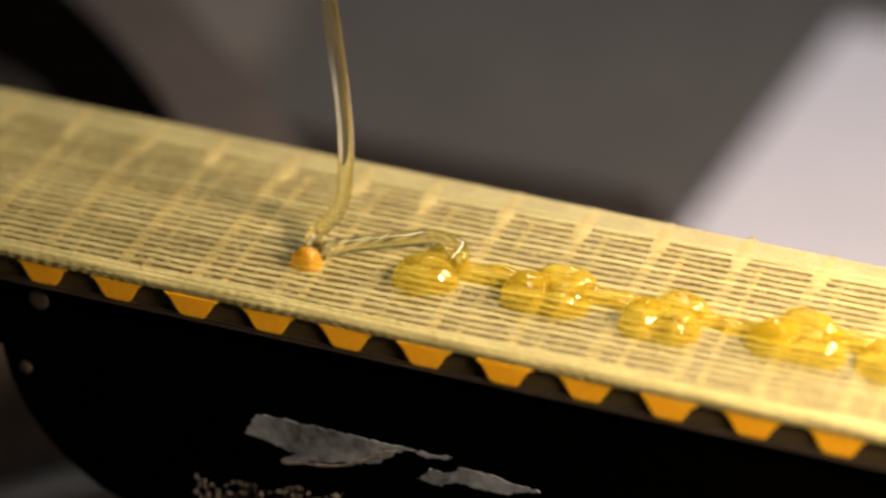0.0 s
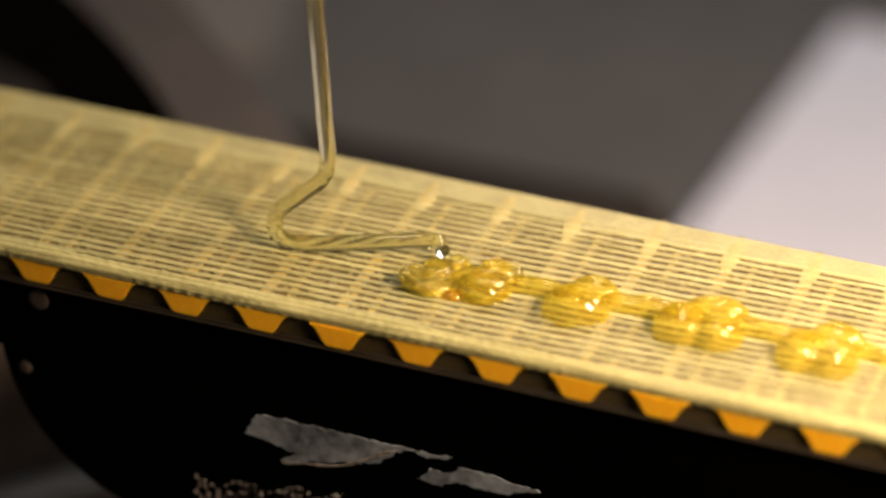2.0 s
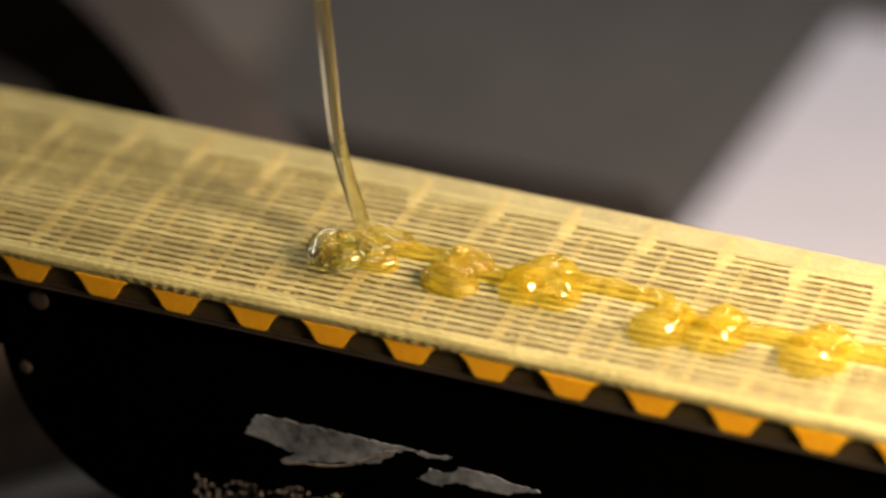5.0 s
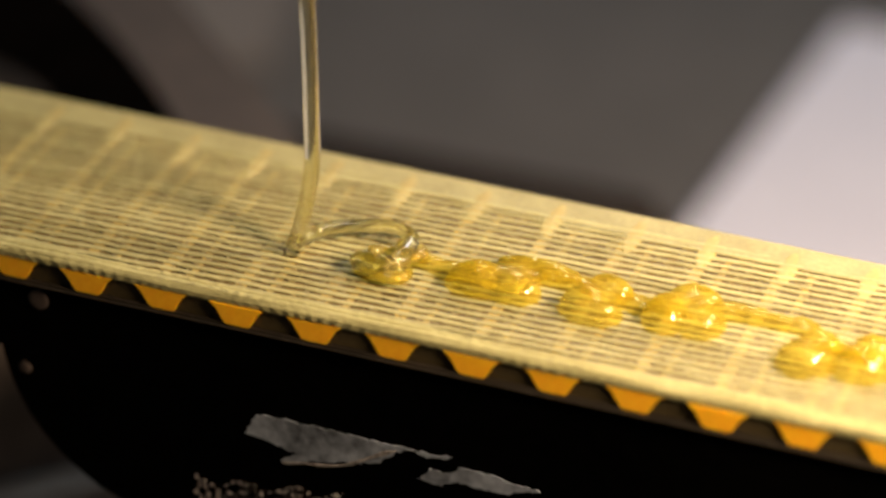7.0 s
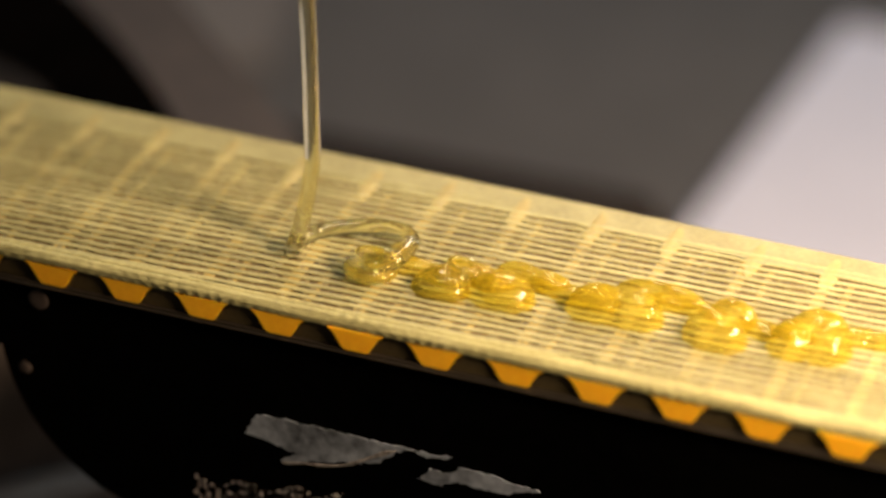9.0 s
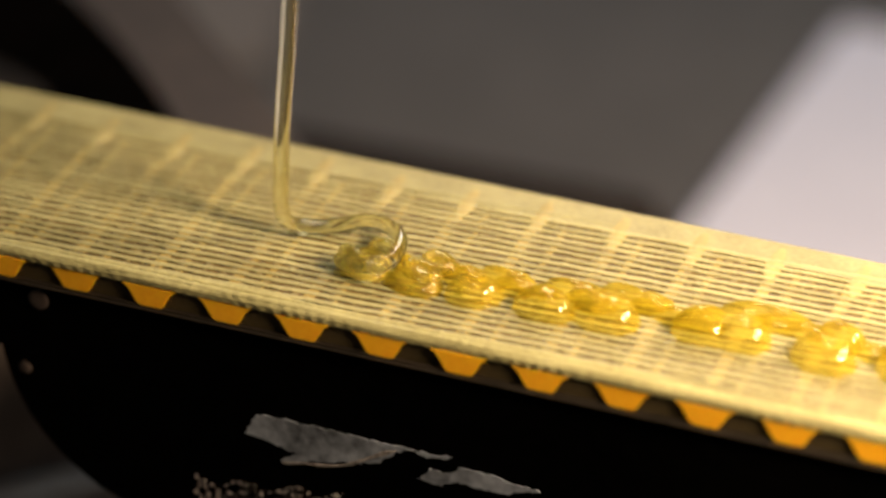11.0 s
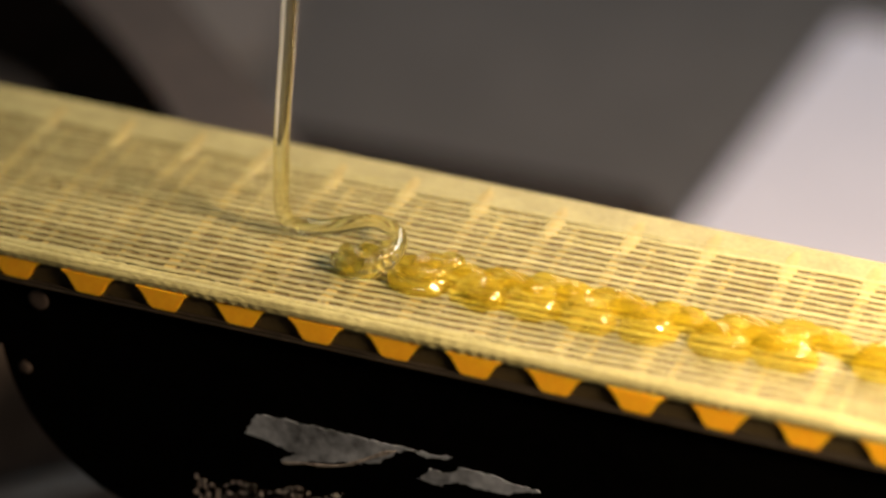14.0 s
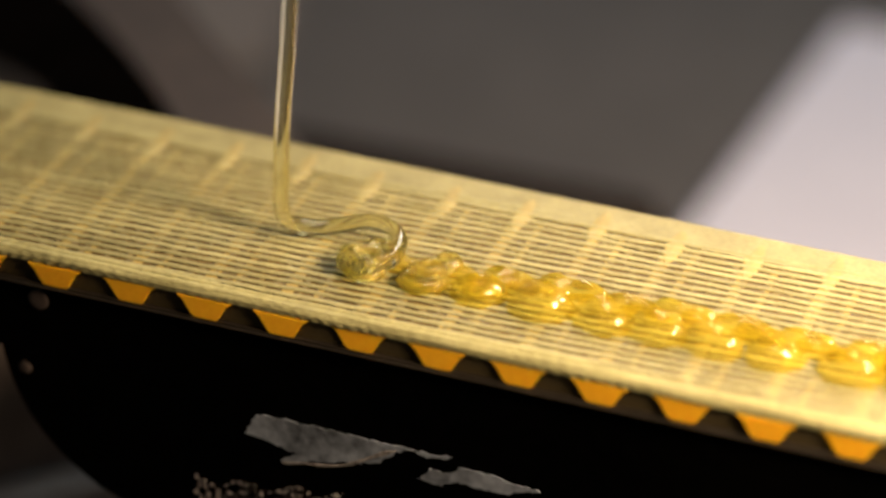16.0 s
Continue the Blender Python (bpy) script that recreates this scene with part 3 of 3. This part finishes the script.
def thread_points(t):
    """The thread's middle line at a time."""
    turn = glide(TURNS, t)
    f = turn % 1.0
    n = len(SHAPES)
    i = max(k for k in range(n) if SHAPES[k][0] <= f)
    j = (i + 1) % n
    end = SHAPES[j][0] + (1.0 if j == 0 else 0.0)
    s = (f - SHAPES[i][0]) / (end - SHAPES[i][0])
    ctrl = [a.lerp(b, s) for a, b in zip(SHAPES[i][1], SHAPES[j][1])]
    for at, fold in FOLDS:
        w = max(0.0, 1 - abs(turn - at) / 0.12)
        ctrl = [a.lerp(b, w * w * (3 - 2 * w)) for a, b in zip(ctrl, fold)]
    ctrl = [ctrl[0] * 2 - ctrl[1]] + ctrl + [ctrl[-1] * 2 - ctrl[-2]]
    line = []
    for k in range(1, len(ctrl) - 2):
        p0, p1, p2, p3 = ctrl[k - 1:k + 3]
        for m in range(16):
            x = m / 16
            line.append(0.5 * (2 * p1 + (p2 - p0) * x + (2 * p0 - 5 * p1 + 4 * p2 - p3) * x * x + (3 * p1 - p0 - 3 * p2 + p3) * x**3))
    line.append(ctrl[-2])
    return line


PIECE, RADIUS, COUNT = 1.0 * MM, 1.0 * MM, 92


def thread():
    base = tagged(new("syrup_stream"), "clear golden syrup thread falling and coiling onto the belt", "syrup stream")
    bm = bmesh.new()
    sides, rings = 20, 4
    rows = []
    for r in range(rings):
        z = (r / (rings - 1) - 0.5) * PIECE * 1.006
        rows.append([bm.verts.new((RADIUS * math.cos(2 * math.pi * k / sides), RADIUS * math.sin(2 * math.pi * k / sides), z)) for k in range(sides)])
    for a, b in zip(rows, rows[1:]):
        for k in range(sides):
            bm.faces.new((a[k], a[(k + 1) % sides], b[(k + 1) % sides], b[k]))
    me = mesh_from(bm, "stream_piece", SYRUP, True)
    pieces = []
    for i in range(COUNT):
        ob = new("stream_piece", me)
        ob.parent = base
        pieces.append(ob)
    return base, pieces


STREAM, PIECES = thread()


def piece_poses(t):
    """Poses of the thread's pieces from its lower end upwards."""
    line = thread_points(t)[::-1]
    out, need, i = [], PIECE / 2, 0
    walked = 0.0
    line.append(line[-1] + (line[-1] - line[-2]).normalized() * 0.12)
    for k in range(COUNT):
        while i < len(line) - 2 and walked + (line[i + 1] - line[i]).length < need:
            walked += (line[i + 1] - line[i]).length
            i += 1
        d = (line[i + 1] - line[i])
        p = line[i] + d.normalized() * (need - walked)
        out.append((p, d.normalized()))
        need += PIECE
    return out


# ---- small marks on the rail ----
def ragged(outline, rng, step=0.5, rough=0.22):
    """An outline broken into short uneven steps."""
    out = []
    for (x0, z0), (x1, z1) in zip(outline, outline[1:] + outline[:1]):
        n = max(1, int(math.hypot(x1 - x0, z1 - z0) / step))
        for k in range(n):
            f = k / n
            out.append(((x0 + (x1 - x0) * f + rng.uniform(-rough, rough) * 0.6) * MM, (z0 + (z1 - z0) * f + rng.uniform(-rough, rough)) * MM))
    return out


def scraped_patches():
    rng = random.Random(21)
    a = prism(ragged([(23.2, -18.3), (24.6, -15.0), (31, -14.9), (38, -15.05), (43.3, -15.2), (50.4, -15.0), (49.8, -15.4), (47.0, -15.8), (45.2, -15.2), (43.0, -16.1), (41, -18.0), (38.9, -18.7), (33, -20.0), (28.2, -21.6), (27.8, -20.9), (30, -19.7), (26.5, -18.9)], rng), 0.00036, 0.0012)
    patch = tagged(part("scraped_patch", a, SCRAPED), "bare grey scraped metal patch on the black rail", "worn patch")
    bm = bmesh.new()
    pts = [Vector((28.0 + 15.2 * t, 0.38, -21.4 + 5.6 * t**1.7 + 0.25 * math.sin(9 * t))) * MM for t in (k / 30 for k in range(31))]
    tube(bm, pts, lambda f: (0.12 + 0.22 * f * f + 0.06 * math.sin(23 * f)) * MM * min(1, 8 * (1 - f) + 0.2), 8)
    part("curled_lip", bm, CHIP, patch, "brighter curled metal lip", smooth=True)
    b = prism(ragged([(45.6, -19.4), (47.4, -17.5), (49.5, -17.5), (51.6, -16.2), (55, -16.2), (57.6, -16.8), (61.5, -17.0), (59.0, -17.9), (57, -18.6), (55, -18.6), (51, -18.4), (49, -19.4)], rng), 0.00036, 0.0012)
    tagged(part("scraped_patch", b, SCRAPED), "bare grey scraped metal patch on the black rail", "worn patch")
    rng = random.Random(9)
    bm = bmesh.new()
    for i in range(420):
        x, z = rng.uniform(16, 36), rng.uniform(0, 1) ** 1.3
        r = 0.03 + 0.19 * rng.random() ** 3
        top = -27.3 + (x - 15) * 0.14 + 0.7 * math.sin(x * 0.9)
        m = pose(x * MM, 0.0005, (top - 6 * z) * MM, rng.uniform(-25, 25), rng.uniform(0, 180), rng.uniform(-25, 25)) @ Matrix.Diagonal((r * rng.uniform(1, 2.6) * MM, r * 0.6 * MM, r * MM, 1))
        bmesh.ops.create_icosphere(bm, subdivisions=1, radius=1.0, matrix=m)
    tagged(part("metal_chips", bm, CHIP), "bright metal chips stuck to the black rail", "chips", kind="stuff")
    # dull discs coloured in for two out-of-focus glints
    for x, z, r in ((-4.3, -5.2, 1.4), (-6.8, -15.8, 0.9)):
        bm = bmesh.new()
        bmesh.ops.create_uvsphere(bm, u_segments=16, v_segments=10, radius=1.0, matrix=Matrix.Translation((x * MM, 0.0004, z * MM)) @ Matrix.Diagonal((r * MM, 0.00015, r * MM, 1)))
        tagged(part("glint_spot", bm, BRACKET, smooth=True), "small dull disc painted for a blurred glint on the black rail", "grease spot")


scraped_patches()


# ---- motion ----
def motions():
    walk(BELT, [(t, pose(shift(t), 0, 0)) for t, _ in TRAVEL])
    for ob, u, y, laid in PILES:
        z = BACK - 0.0001
        times = [t for t, _ in TRAVEL]
        if laid < 0:
            rows = [(t, pose(u * MM + shift(t), y * MM, z - (0.0035 * min(1, max(0, (t - 1.5) / 1.0)) if ob is DROP else 0))) for t in times]
        else:
            t0, t1 = laid - 0.30, laid + 0.03
            deep = z - 0.0135
            rows = [(0.0, pose(u * MM + shift(t0), y * MM, deep)), (t0, pose(u * MM + shift(t0), y * MM, deep)), (t1, pose(u * MM + shift(t1), y * MM, z))]
            rows += [(t, pose(u * MM + shift(t), y * MM, z)) for t in times if t > t1 + 0.05]
        walk(ob, rows)
    # fresh coils sink while the bead under them swells
    for (pool, loops), (_, _, _, laid) in zip(SETTLING, PILES):
        if laid < 0:
            continue
        ends = [laid + 0.3, laid + 2.6]
        low = -0.0020
        walk(pool, [(0.0, pose(0, 0, low)), (ends[0], pose(0, 0, low)), (ends[1], pose(0, 0, 0))] + ([(16.0, pose(0, 0, 0))] if ends[1] < 15.9 else []))
        for k, loop in enumerate(loops):
            a, b = laid + 0.8 + 0.3 * k, laid + 3.4 + 0.3 * k
            deep = pose(0, 0, -0.0032)
            walk(loop, [(0.0, pose(0, 0, 0)), (a, pose(0, 0, 0)), (b, deep)] + ([(16.0, deep)] if b < 15.9 else []))
    steps = [k / 10 for k in range(161)]
    tracks = [piece_poses(t) for t in steps]
    for k, ob in enumerate(PIECES):
        rows = []
        for t, track in zip(steps, tracks):
            p, d = track[k]
            rows.append((t, Matrix.Translation(p) @ Vector((0, 0, 1)).rotation_difference(d).to_matrix().to_4x4()))
        walk(ob, rows)


motions()
